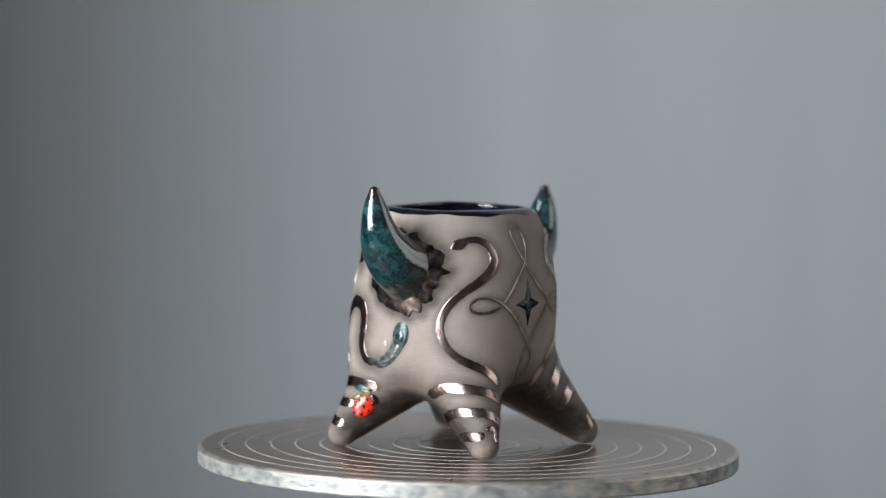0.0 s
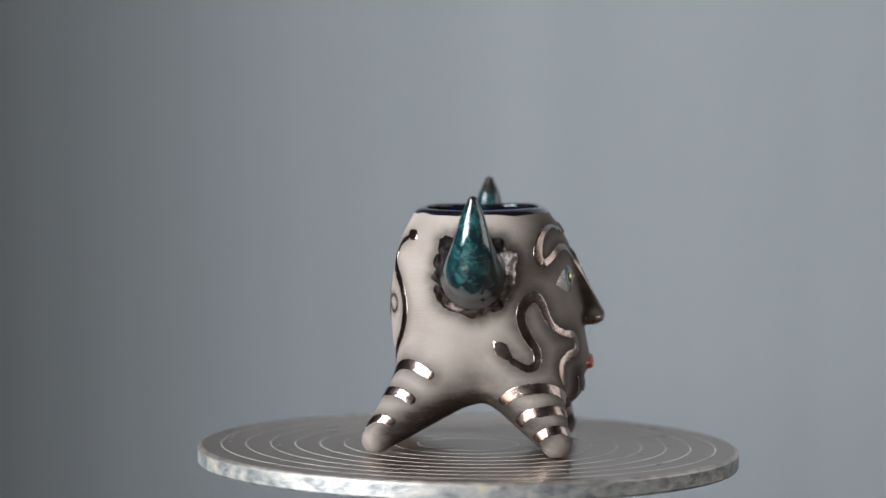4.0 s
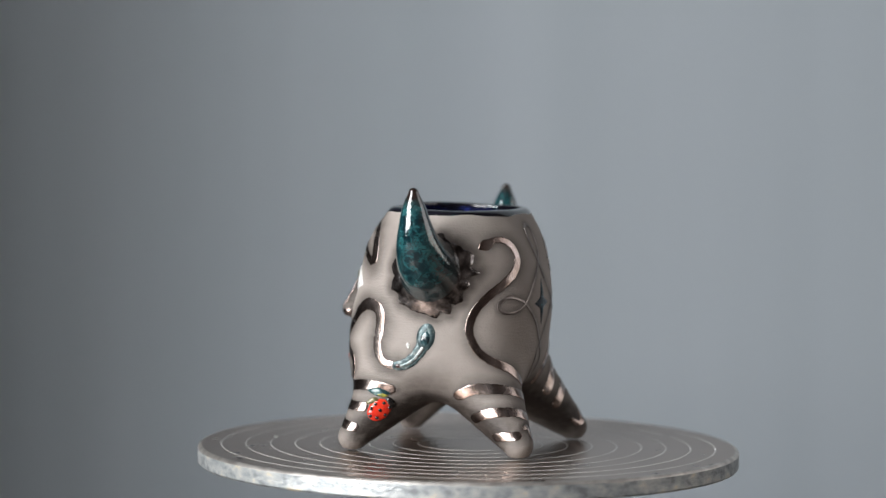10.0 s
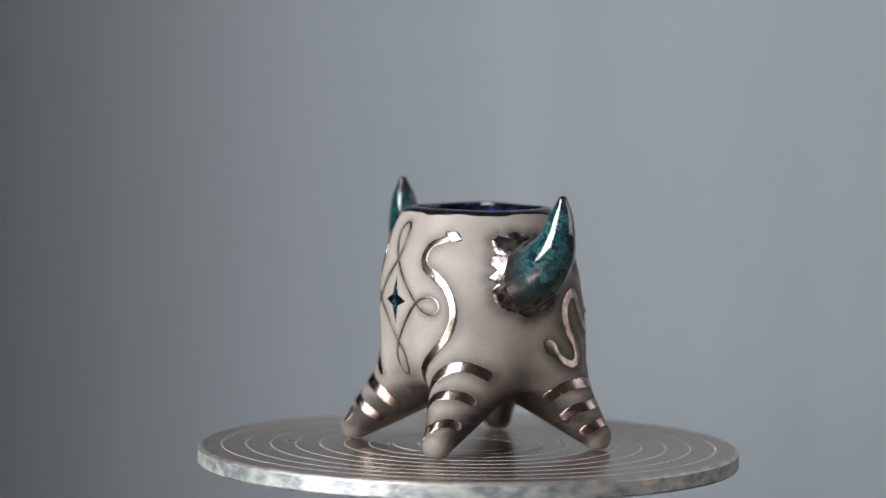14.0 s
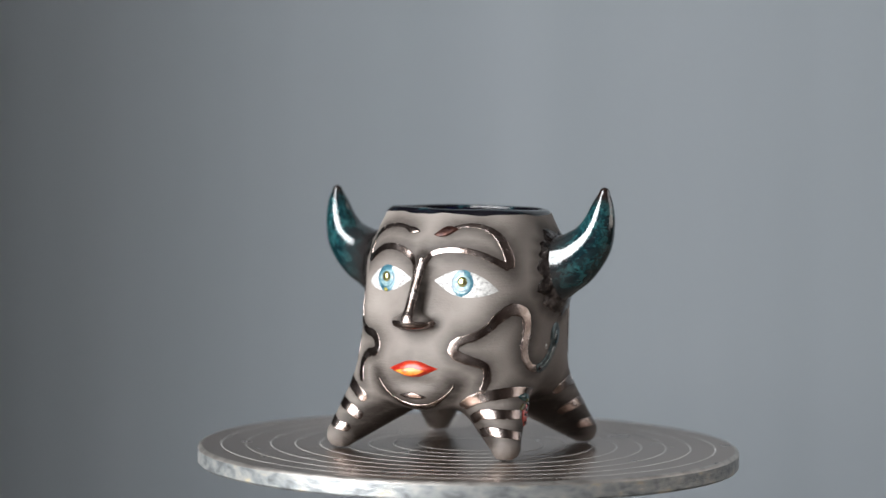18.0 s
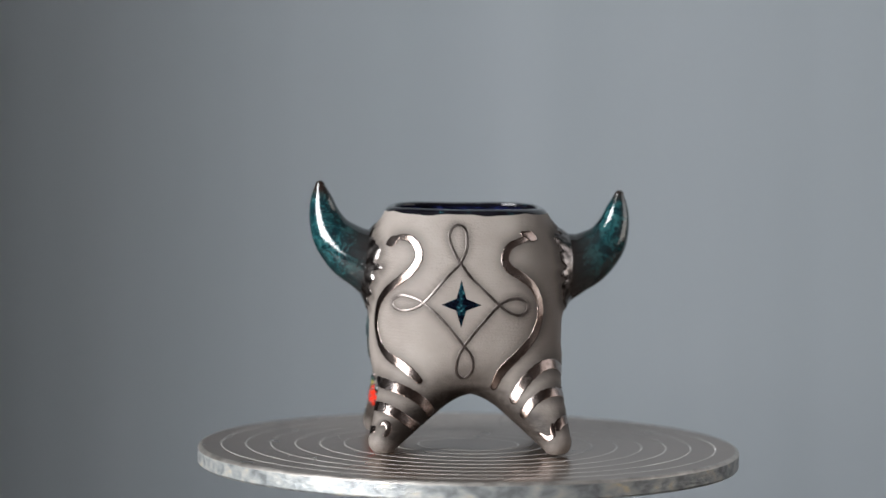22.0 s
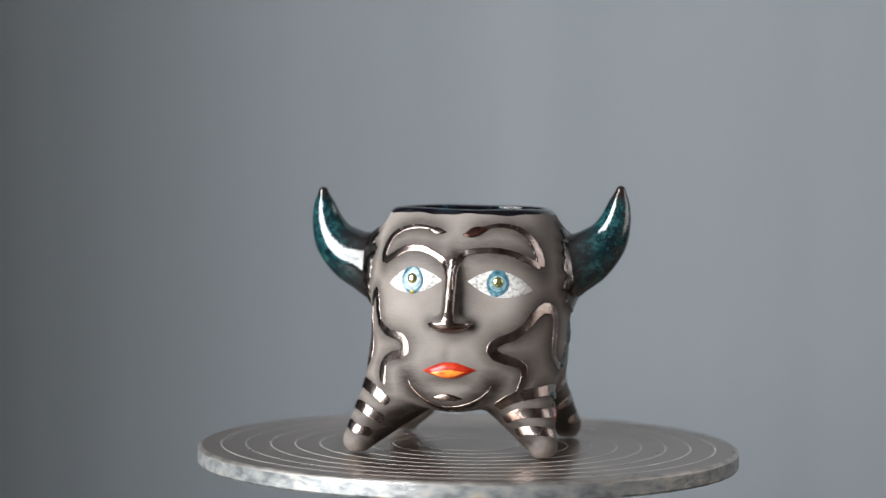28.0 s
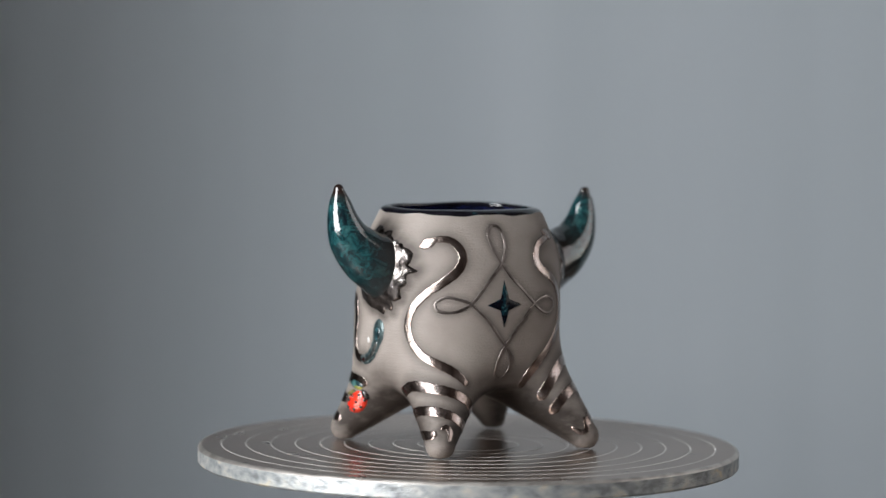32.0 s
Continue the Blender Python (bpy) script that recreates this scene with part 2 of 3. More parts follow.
# ---- mesh helpers ----
def part(name, verts, faces, mat, parent=None, label="", normals=None, smooth=True):
    """One mesh object from lists in metres, under a thing or part."""
    me = bpy.data.meshes.new(name)
    me.from_pydata([tuple(v) for v in verts], [], [tuple(int(i) for i in f) for f in faces])
    me.materials.append(mat)
    if smooth:
        me.polygons.foreach_set("use_smooth", [True] * len(me.polygons))
    me.update()
    if normals is not None:
        me.normals_split_custom_set_from_vertices([tuple(n) for n in normals])
    ob = new(name, me)
    if parent:
        ob.parent = parent
    if label:
        ob["label"] = label
    return ob


def bm_part(name, bm, mat, parent=None, label="", smooth=False):
    me = bpy.data.meshes.new(name)
    bmesh.ops.recalc_face_normals(bm, faces=bm.faces)
    bm.to_mesh(me)
    bm.free()
    me.materials.append(mat)
    if smooth:
        me.polygons.foreach_set("use_smooth", [True] * len(me.polygons))
    ob = new(name, me)
    if parent:
        ob.parent = parent
    if label:
        ob["label"] = label
    return ob


def box(bm, x0, x1, y0, y1, z0, z1):
    m = Matrix.Translation(((x0 + x1) / 2, (y0 + y1) / 2, (z0 + z1) / 2)) @ Matrix.Diagonal((x1 - x0, y1 - y0, z1 - z0, 1))
    bmesh.ops.create_cube(bm, size=1, matrix=m)


def lathe(profile, n=160):
    """Vertices and faces of a profile of (r, z) turned about z; r = 0 closes it."""
    vs, fs = [], []
    for r, z in profile:
        for i in range(n):
            a = 2 * math.pi * i / n
            vs.append((r * math.cos(a), r * math.sin(a), z))
    for k in range(len(profile) - 1):
        for i in range(n):
            j = (i + 1) % n
            fs.append((k * n + i, k * n + j, (k + 1) * n + j, (k + 1) * n + i))
    return vs, fs


# ---- room ----
def wall_with_window(name, x0, x1, win, mat):
    y0, y1, z0, z1 = win
    bm = bmesh.new()
    box(bm, x0, x1, YB, y0, ZF, ZC)
    box(bm, x0, x1, y1, YF, ZF, ZC)
    box(bm, x0, x1, y0, y1, ZF, z0)
    box(bm, x0, x1, y0, y1, z1, ZC)
    return tagged(bm_part(name, bm, mat), "painted room wall with a window opening", "wall", kind="structure")


wall_with_window("wall_west", XL - 0.2, XL, WIN_L, grey_paint)
wall_with_window("wall_east", XR, XR + 0.2, WIN_R, grey_paint)


def slab(name, label, category, mat, *size):
    bm = bmesh.new()
    box(bm, *size)
    return tagged(bm_part(name, bm, mat), label, category, kind="structure")


slab("wall_north", "plain blue-grey painted wall, out of focus", "wall", wall_paint, XL - 0.2, XR + 0.2, YF, YF + 0.2, ZF, ZC)
slab("wall_south", "plain painted wall behind the camera", "wall", grey_paint, XL - 0.2, XR + 0.2, YB - 0.2, YB, ZF, ZC)
# unseen slab added to block window light from the backdrop's left side
slab("shade_wall", "added unseen wall that shades the left of the backdrop", "wall", grey_paint, -0.75, -0.65, 0.245, YF - 0.003, ZF, ZC)
slab("floor", "dark wooden floor of the room", "floor", dark_wood, XL - 0.2, XR + 0.2, YB - 0.2, YF + 0.2, ZF - 0.1, ZF)
slab("ceiling", "plain grey ceiling", "ceiling", grey_paint, XL - 0.2, XR + 0.2, YB - 0.2, YF + 0.2, ZC, ZC + 0.1)

def window(name, x, win):
    w = tagged(new(name), "white painted window with one upright bar", "window", kind="structure")
    y0, y1, z0, z1 = win
    ym = (y0 + y1) / 2
    for nm, a0, a1, b0, b1 in (("frame", y0, y0 + 0.05, z0, z1), ("frame", y1 - 0.05, y1, z0, z1), ("frame", y0 + 0.05, y1 - 0.05, z0, z0 + 0.05),
                               ("frame", y0 + 0.05, y1 - 0.05, z1 - 0.05, z1), ("mullion", ym - 0.03, ym + 0.03, z0 + 0.05, z1 - 0.05)):
        bm = bmesh.new()
        box(bm, x - 0.02, x + 0.02, a0, a1, b0, b1)
        bm_part(nm, bm, white_paint, w)


window("window_1", XL, WIN_L)
window("window_2", XR, WIN_R)

# table under the wheel
table = tagged(new("table"), "dark wooden table under the banding wheel", "table")
bm = bmesh.new()
box(bm, -0.45, 0.6, -0.35, 0.4, -0.15, -0.12)
bmesh.ops.bevel(bm, geom=bm.edges[:], offset=0.004, segments=2, affect="EDGES")
bm_part("tabletop", bm, dark_wood, table)
for lx in (-0.4, 0.55):
    for ly in (-0.3, 0.35):
        bm = bmesh.new()
        box(bm, lx - 0.025, lx + 0.025, ly - 0.025, ly + 0.025, ZF, -0.15)
        bm_part("leg", bm, dark_wood, table)

# ---- banding wheel ----
wheel = tagged(new("banding_wheel"), "round brushed aluminium banding wheel with scribed rings", "turntable")
wheel.location = (0, 0, -0.12)
R_DISC, TH = 0.11, 0.0074
base_prof = [(0.0, 0.0), (0.075, 0.0), (0.078, 0.004), (0.07, 0.014), (0.03, 0.02), (0.018, 0.03), (0.016, 0.075), (0.02, 0.08), (0.0, 0.08)]
part("base", *lathe(base_prof, 64), material("grey_cast_iron", (0.12, 0.12, 0.13), 0.5, 0.6), wheel, "grey cast iron foot")
disc = new("turning_disc")
disc.parent = wheel
disc.location = (0, 0, 0.12)
part("hub", *lathe([(0.0, -0.04), (0.016, -0.04), (0.022, -TH - 0.002), (0.024, -TH), (0.0, -TH)], 64), steel, disc)
part("plate", *lathe([(0.0, 0.0), (0.05, 0.0), (R_DISC - 0.0016, 0.0)], 256), steel, disc, smooth=False)
part("bevel", *lathe([(R_DISC - 0.0016, 0.0), (R_DISC - 0.0011, -0.00015), (R_DISC - 0.0004, -0.0006), (R_DISC, -0.0013)], 256), bevel_mat, disc, "bright worn bevel of the plate")
part("edge", *lathe([(R_DISC, -0.0013), (R_DISC, -0.002), (R_DISC, -TH + 0.0008), (R_DISC - 0.0008, -TH), (0.0, -TH)], 256), edge_mat, disc, "worn and scratched metal edge", smooth=False)
for k in range(2, 11):
    r = 0.01 * k + 0.0004
    part("ring", *lathe([(r - 0.0003, 0.00002), (r - 0.00012, 0.00015), (r + 0.00012, 0.00015), (r + 0.0003, 0.00002)], 256), groove_mat, disc)


# ---- cup: the body as a smooth solid, in millimetres ----
def fine(table, lo, hi, n=600):
    """A smooth column of values over height from a short table."""
    z = np.linspace(lo, hi, n)
    t = np.array(table, float)
    v = np.interp(z, t[:, 0], t[:, 1])
    s = 5.0 / (hi - lo) * n / 2
    k = np.exp(-0.5 * (np.arange(-40, 41) / s) ** 2)
    return z, np.convolve(np.pad(v, 40, mode="edge"), k / k.sum(), "valid")


PROFILE = [  # height, half width, front and back depth from CY
    (-10, 35, 38, 28), (20, 36, 40.2, 31), (30, 38, 41.2, 34.4), (43, 39.2, 41, 37), (55, 39.3, 40, 38.1), (65, 38.9, 38, 38),
    (78, 37.5, 35, 36.1), (86, 35.8, 32.2, 33.6), (91, 34.4, 28.5, 31.1), (95, 32.7, 25, 28.5), (110, 28.7, 21, 24)]
CX, CY = 1.8, -6.0
HALF = fine([(p[0], p[1]) for p in PROFILE], -12, 112)
FRONT = fine([(p[0], p[2]) for p in PROFILE], -12, 112)
BACK = fine([(p[0], p[3]) for p in PROFILE], -12, 112)
RIM = 97.3
LEGS = [  # knee inside the body, foot on the plate
    ((20, -21, 31), (36, -37, 5.6)), ((-20, -21, 31), (-38.2, -37.2, 5.6)), ((19.5, 9.5, 31), (36, 32.2, 5.6)), ((-19, 10, 31), (-32.8, 34.8, 5.6))]
LEG_R = (17.0, 5.9)
HORN = [(30, -3.5, 70.8), (36, -3.5, 72.6), (42, -3.5, 74.9), (48.6, -3.6, 78.2), (55.2, -3.8, 84.4), (58.6, -3.9, 91.5), (60.2, -4, 99.2), (60.8, -4, 104.3)]
HORN_R = [17.5, 15.0, 12.7, 11.0, 8.8, 6.6, 4.4, 2.1]


def smin(a, b, k):
    h = np.clip(0.5 + 0.5 * (b - a) / k, 0, 1)
    return b + (a - b) * h - k * h * (1 - h)


def smax(a, b, k):
    return -smin(-a, -b, k)


def cone(p, a, b, ra, rb):
    a, b = np.array(a, float), np.array(b, float)
    ab = b - a
    t = np.clip(((p - a) @ ab) / (ab @ ab), 0, 1)
    return np.linalg.norm(p - a - t[..., None] * ab, axis=-1) - (ra + (rb - ra) * t)


def egg(p, c, r):
    r = np.array(r, float)
    return (np.linalg.norm((p - np.array(c, float)) / r, axis=-1) - 1) * r.min()


def column(p, inset=0.0):
    z = p[..., 2]
    hx = np.interp(z, *HALF) - inset
    y = p[..., 1] - CY
    hy = np.where(y < 0, np.interp(z, *FRONT), np.interp(z, *BACK)) - inset
    n = 2.55
    rho = ((np.abs(p[..., 0] - CX) / hx) ** n + (np.abs(y) / hy) ** n + 1e-9) ** (1 / n)
    return (rho - 1) * 35.0


def hollow(p):
    return smax(column(p, 4.2), 38 - p[..., 2], 10)


def solid(p):
    """Signed distance to the clay body, near enough."""
    d = column(p)
    d = smax(d, 22.0 - p[..., 2] + 0.02 * (p[..., 1] + 6) ** 2 * 0.1, 14)
    d = smin(d, egg(p, (0, -36.5, 26.5), (19, 10, 9)), 7)
    for a, b in LEGS:
        d = smin(d, cone(p, a, b, *LEG_R), 7)
    for s in (1, -1):
        d = smin(d, cone(p, (24 * s, -3.5, 71.6), (34.5 * s, -3.5, 73.2), 14.8, 12.6), 12)
        d = smax(d, -egg(p, (18 * s, -47, 68), (13, 5.5, 7.5)), 5)
    d = smin(d, cone(p, (0, -40.2, 78), (0, -50.8, 55), 1.8, 3.2), 4.0)
    d = smin(d, egg(p, (0, -49.3, 53.6), (8.2, 4.9, 3.6)), 2.0)
    d = smin(d, egg(p, (0, -41.5, 36.5), (13, 6, 8)), 5)
    d = smax(d, -egg(p, (0, -50.6, 43.5), (2.0, 2.0, 4.5)), 2.5)
    d = smax(d, -egg(p, (0, -50, 29.4), (7, 2.6, 1.6)), 3)
    d = smax(d, p[..., 2] - RIM + 0.015 * (p[..., 1] - CY) - 0.35 * np.sin(p[..., 0] * 0.11 + 1) * np.cos(p[..., 1] * 0.09), 3)
    d = smax(d, 0.4 - p[..., 2], 1.0)
    return smax(d, -hollow(p), 2.4)


def slope(p, e=0.05):
    g = np.stack([solid(p + np.eye(3)[i] * e) - solid(p - np.eye(3)[i] * e) for i in range(3)], -1) / (2 * e)
    return g


def settle(p, steps=5):
    """Moves points onto the surface; gives them and the outward normals."""
    p = np.array(p, float)
    for _ in range(steps):
        g = slope(p)
        p = p - (solid(p) / np.maximum((g * g).sum(-1), 0.05))[..., None] * g
    g = slope(p)
    return p, g / np.maximum(np.linalg.norm(g, axis=-1), 1e-6)[..., None]


def surface(fn, lo, hi, step):
    """Quads over the zero level of fn."""
    ax = [np.arange(lo[i], hi[i] + step, step) for i in range(3)]
    shape = tuple(len(a) for a in ax)
    val = np.empty(shape)
    yy, zz = np.meshgrid(ax[1], ax[2], indexing="ij")
    for i, x in enumerate(ax[0]):
        val[i] = fn(np.stack([np.full_like(yy, x), yy, zz], -1))
    ins = val < 0
    cells = tuple(s - 1 for s in shape)
    acc, cnt = np.zeros((*cells, 3)), np.zeros(cells)
    quads = []
    grid = np.stack(np.meshgrid(*ax, indexing="ij"), -1)
    for d in range(3):
        a = [slice(None)] * 3
        b = [slice(None)] * 3
        a[d], b[d] = slice(0, -1), slice(1, None)
        a, b = tuple(a), tuple(b)
        idx = np.argwhere(ins[a] != ins[b])
        e = tuple(idx.T)
        va, vb = val[a][e], val[b][e]
        pt = grid[a][e]
        pt = pt.copy()
        pt[:, d] += step * va / (va - vb)
        u, v = (d + 1) % 3, (d + 2) % 3
        around = []
        for du, dv in ((0, 0), (-1, 0), (-1, -1), (0, -1)):
            c = idx.copy()
            c[:, u] += du
            c[:, v] += dv
            ct = tuple(c.T)
            np.add.at(acc, ct, pt)
            np.add.at(cnt, ct, 1)
            around.append(np.ravel_multi_index(ct, cells))
        q = np.stack(around, -1)
        out = ~ins[a][e]
        q[out] = q[out][:, ::-1]
        quads.append(q)
    q = np.concatenate(quads)
    used, inv = np.unique(q, return_inverse=True)
    flat, num = acc.reshape(-1, 3)[used], cnt.reshape(-1)[used]
    return flat / num[:, None], inv.reshape(q.shape)


MM = 0.001
cup = tagged(new("horned_cup"), "grey ceramic cup with teal horns, moulded face and striped legs", "cup")
# the glaze ends in a soft wavy line
def glaze_line(p):
    a = np.arctan2(p[..., 0], p[..., 1] - CY)
    return RIM - 2.1 - 0.015 * (p[..., 1] - CY) + 0.35 * np.sin(7 * a) + 0.14 * np.sin(17 * a + 1)


pts, quads = surface(solid, (-60, -60, -1.7), (60, 50, 98.3), 0.85)
pts, nrm = settle(pts, 3)
mid = pts[quads].mean(1)
inner = (np.abs(hollow(mid)) < 0.8) & (mid[:, 2] > 30)
lip = (mid[:, 2] > glaze_line(mid)) | (inner & (mid[:, 2] > RIM - 1.1))
leg_of = np.full(len(mid), -1)
for i, (a, b) in enumerate(LEGS):
    a, b = np.array(a, float), np.array(b, float)
    along = ((mid - a) @ (b - a)) / ((b - a) @ (b - a))
    leg_of[(cone(mid, a, b, *LEG_R) < 1.5) & (along > 0.42) & ~inner] = i

outer_lip = mid[:, 2] > glaze_line(mid)
edge_v = np.intersect1d(quads[lip & outer_lip], quads[~lip & ~inner])
edge_v = edge_v[column(pts[edge_v]) > -2.5]
for _ in range(3):
    pts[edge_v, 2] = glaze_line(pts[edge_v])
    pts[edge_v], nrm[edge_v] = settle(pts[edge_v], 2)


def cut(name, mask, mat, label=""):
    q = quads[mask]
    used, inv = np.unique(q, return_inverse=True)
    return part(name, pts[used] * MM, inv.reshape(q.shape), mat, cup, label, nrm[used])


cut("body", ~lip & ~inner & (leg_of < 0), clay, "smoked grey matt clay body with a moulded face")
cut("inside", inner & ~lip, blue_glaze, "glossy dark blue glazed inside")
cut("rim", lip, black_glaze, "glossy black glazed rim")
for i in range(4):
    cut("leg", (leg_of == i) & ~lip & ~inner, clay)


def spline(ctrl, n):
    """Points of a smooth curve through the control points."""
    c = np.array(ctrl, float)
    c = np.vstack([2 * c[0] - c[1], c, 2 * c[-1] - c[-2]])
    t = np.linspace(0, len(c) - 3 - 1e-6, n)
    i = t.astype(int)
    f = (t - i)[:, None]
    p0, p1, p2, p3 = c[i], c[i + 1], c[i + 2], c[i + 3]
    return 0.5 * (2 * p1 + (p2 - p0) * f + (2 * p0 - 5 * p1 + 4 * p2 - p3) * f ** 2 + (3 * p1 - p0 - 3 * p2 + p3) * f ** 3)


def horn(side):
    n, m = 44, 28
    ctrl = np.array([(x * side * (1.01 if side > 0 else 0.998), y, z - 0.8 * max(x - 30, 0) / 30 + 0.045 * max(x - 30, 0) * side, r) for (x, y, z), r in zip(HORN, HORN_R)], float)
    c = spline(ctrl, n)
    cap = [(*(c[-1, :3] + (c[-1, :3] - c[-2, :3]) / np.linalg.norm(c[-1, :3] - c[-2, :3]) * c[-1, 3] * math.sin(a)), c[-1, 3] * math.cos(a)) for a in (0.5, 1.0, 1.4, 1.57)]
    c = np.vstack([c, cap])
    vs, fs = [], []
    for k in range(len(c)):
        t = c[min(k + 1, len(c) - 1), :3] - c[max(k - 1, 0), :3]
        t /= np.linalg.norm(t)
        e1 = np.cross(t, (0, 1, 0))
        e1 /= np.linalg.norm(e1)
        e2 = np.cross(t, e1)
        for j in range(m):
            a = 2 * math.pi * j / m
            vs.append((c[k, :3] + c[k, 3] * (math.cos(a) * e1 + math.sin(a) * e2)) * MM)
    for k in range(len(c) - 1):
        for j in range(m):
            fs.append((k * m + j, k * m + (j + 1) % m, (k + 1) * m + (j + 1) % m, (k + 1) * m + j))
    return part("horn", vs, fs, teal, cup, "curved horn in mottled glossy teal glaze")


horn(1)
horn(-1)


# ---- painted relief on the clay ----
def on_body(az, z):
    """The point of the body at an angle from the front (towards +x) and a height."""
    r = np.arange(62.0, 8.0, -0.25)
    d = np.array([math.sin(radians(az)), -math.cos(radians(az)), 0.0])
    p = np.array([0, CY, z]) + r[:, None] * d
    v = solid(p)
    i = max(int(np.argmax(v < 0)), 1)
    return p[i - 1]


WASH_SHADE = []  # where oxide wash was rubbed round the lines, and shade painted along the arches


def ribbon(name, guide, width, mat, label="", rise=0.28, parent=None, step=0.7, wash=3.4, depth=0.8, closed=False):
    """A domed strip of slip or luster laid along guide points near the surface. width: one value or one at each end point."""
    g = np.array(guide, float)
    length = np.linalg.norm(np.diff(g, axis=0), axis=1).sum()
    n = max(int(length / step), 8)
    w = np.atleast_1d(np.array(width, float)) * 0.98
    wide = np.interp(np.linspace(0, 1, n), np.linspace(0, 1, len(w)), w) if len(w) > 1 else np.full(n, w[0])
    c, nr = settle(spline(g, n))
    t = np.gradient(c, axis=0)
    t /= np.linalg.norm(t, axis=1)[:, None] + 1e-9
    side = np.cross(nr, t)
    side /= np.linalg.norm(side, axis=1)[:, None] + 1e-9
    taper = np.ones(n)
    if not closed:
        k = np.minimum(np.arange(n), np.arange(n)[::-1]) * step / (wide / 2)
        taper = np.sqrt(np.clip(1 - (1 - np.clip(k, 0, 1)) ** 2, 0.02, 1))
    if wash:
        WASH_SHADE.append((c, wash, depth))
    along, seed = np.arange(n) * step, len(WASH_SHADE) * 1.7
    wide = wide * (1 + 0.05 * np.sin(1.9 * along + seed) + 0.04 * np.sin(4.3 * along + 2 * seed))
    across = (-1, -0.95, -0.87, -0.72, -0.36, 0.0, 0.36, 0.72, 0.87, 0.95, 1)
    m = len(across)
    rows = []
    for s_ in across:
        p, q = settle(c + side * (s_ * wide * taper / 2)[:, None], 2)
        rows.append(p + q * (rise * (1 - 0.12 * s_ ** 2) * (1 - abs(s_) ** 14) * np.minimum(taper * 1.2, 1) - (0.25 if abs(s_) == 1 else 0.0))[:, None])
    v = np.stack(rows, 1).reshape(-1, 3)
    f = [(i * m + j, (i + 1) * m + j, (i + 1) * m + j + 1, i * m + j + 1) for i in range(n - 1) for j in range(m - 1)]
    return part(name, v * MM, [q[::-1] for q in f], mat, parent or cup, label)


def patch(name, centre, outline, mat, label="", rise=0.4, lift=0.15, parent=None, rings=6):
    """A shallow dome inside an outline of (right, up) millimetres round a point of the surface."""
    c, n = settle(np.array([centre], float))
    c, n = c[0], n[0]
    up = np.array([0, 0, 1.0]) - n[2] * n
    up /= np.linalg.norm(up)
    right = np.cross(up, n)
    o = np.array(outline, float)
    m = len(o)
    mean = o.mean(0)
    hub = c + mean[0] * right + mean[1] * up
    o = o - mean
    pts_, lifts = [hub[None]], [np.array([rise + lift])]
    for k in range(1, rings + 1):
        f = k / rings
        pts_.append(hub + f * (o[:, :1] * right + o[:, 1:] * up))
        lifts.append(np.full(m, lift + rise * (1 - f ** 3) - (0.35 if k == rings else 0)))
    p, q = settle(np.vstack(pts_), 4)
    p = p + q * np.concatenate(lifts)[:, None]
    fs = [(0, 1 + j, 1 + (j + 1) % m) for j in range(m)]
    for k in range(rings - 1):
        a_, b_ = 1 + k * m, 1 + (k + 1) * m
        fs += [(a_ + j, b_ + j, b_ + (j + 1) % m, a_ + (j + 1) % m) for j in range(m)]
    return part(name, p * MM, fs, mat, parent or cup, label)


def oval(rx, ry, turn=0.0, n=24, at=(0, 0)):
    out = []
    for i in range(n):
        a = 2 * math.pi * i / n
        x, y = rx * math.cos(a), ry * math.sin(a)
        out.append((at[0] + x * math.cos(turn) - y * math.sin(turn), at[1] + x * math.sin(turn) + y * math.cos(turn)))
    return out


def almond(left, right, top, bottom, v_left=0.0, v_right=0.0, n=15):
    out = []
    for i in range(n):
        u = -1 + 2 * i / (n - 1)
        x = -left * -u if u < 0 else right * u
        out.append((x, top * (1 - abs(u) ** 1.8) + (v_left * -u if u < 0 else v_right * u)))
    for i in range(n - 2, 0, -1):
        u = -1 + 2 * i / (n - 1)
        x = -left * -u if u < 0 else right * u
        out.append((x, -bottom * (1 - abs(u) ** 1.8) + (v_left * -u if u < 0 else v_right * u)))
    return out[::-1]


def line(name, az_z, width, mat, label="", **kw):
    return ribbon(name, [on_body(a, z) for a, z in az_z], width, mat, label, **kw)


# brows and nose
line("brow_line", [(-16, 89.4), (-22, 90.2), (-30, 90.6), (-38.7, 89.8), (-47.2, 87.2), (-51.6, 83.3), (-53, 79), (-50.5, 76)], (1.8, 1.9, 2.2, 3.2, 4.6, 4.4), luster, "silver luster upper brow line", wash=6.2, depth=0.78)
line("brow_line", [(18, 89.6), (24, 90.8), (33.3, 91.5), (43.2, 90.4), (49, 87.6), (53, 82.5), (54.6, 78), (54, 75)], (1.6, 1.9, 2.4, 3.6, 4.8, 4.2), luster, "silver luster upper brow line", wash=6.2, depth=0.78)
line("brow_line", [(-50.5, 76), (-43, 78.5), (-34, 81.6), (-24.6, 82.3), (-15, 80.9), (-7.3, 78.1), (-3.3, 74), (-1.8, 69), (-1.6, 64)], (3.4, 3.2, 3.0, 2.9, 2.8, 2.4, 2.0, 1.4), luster, "silver luster brow line meeting the nose", wash=6.2, depth=0.78)
line("brow_line", [(54, 75), (46.2, 77.8), (38, 80.4), (28, 81.8), (17, 81.8), (7.5, 80.4), (3.4, 77), (2.1, 72), (2.2, 66)], (3.4, 2.8, 2.6, 2.6, 2.6, 2.4, 2.0, 1.4), luster, "silver luster brow line meeting the nose", wash=6.2, depth=0.78)
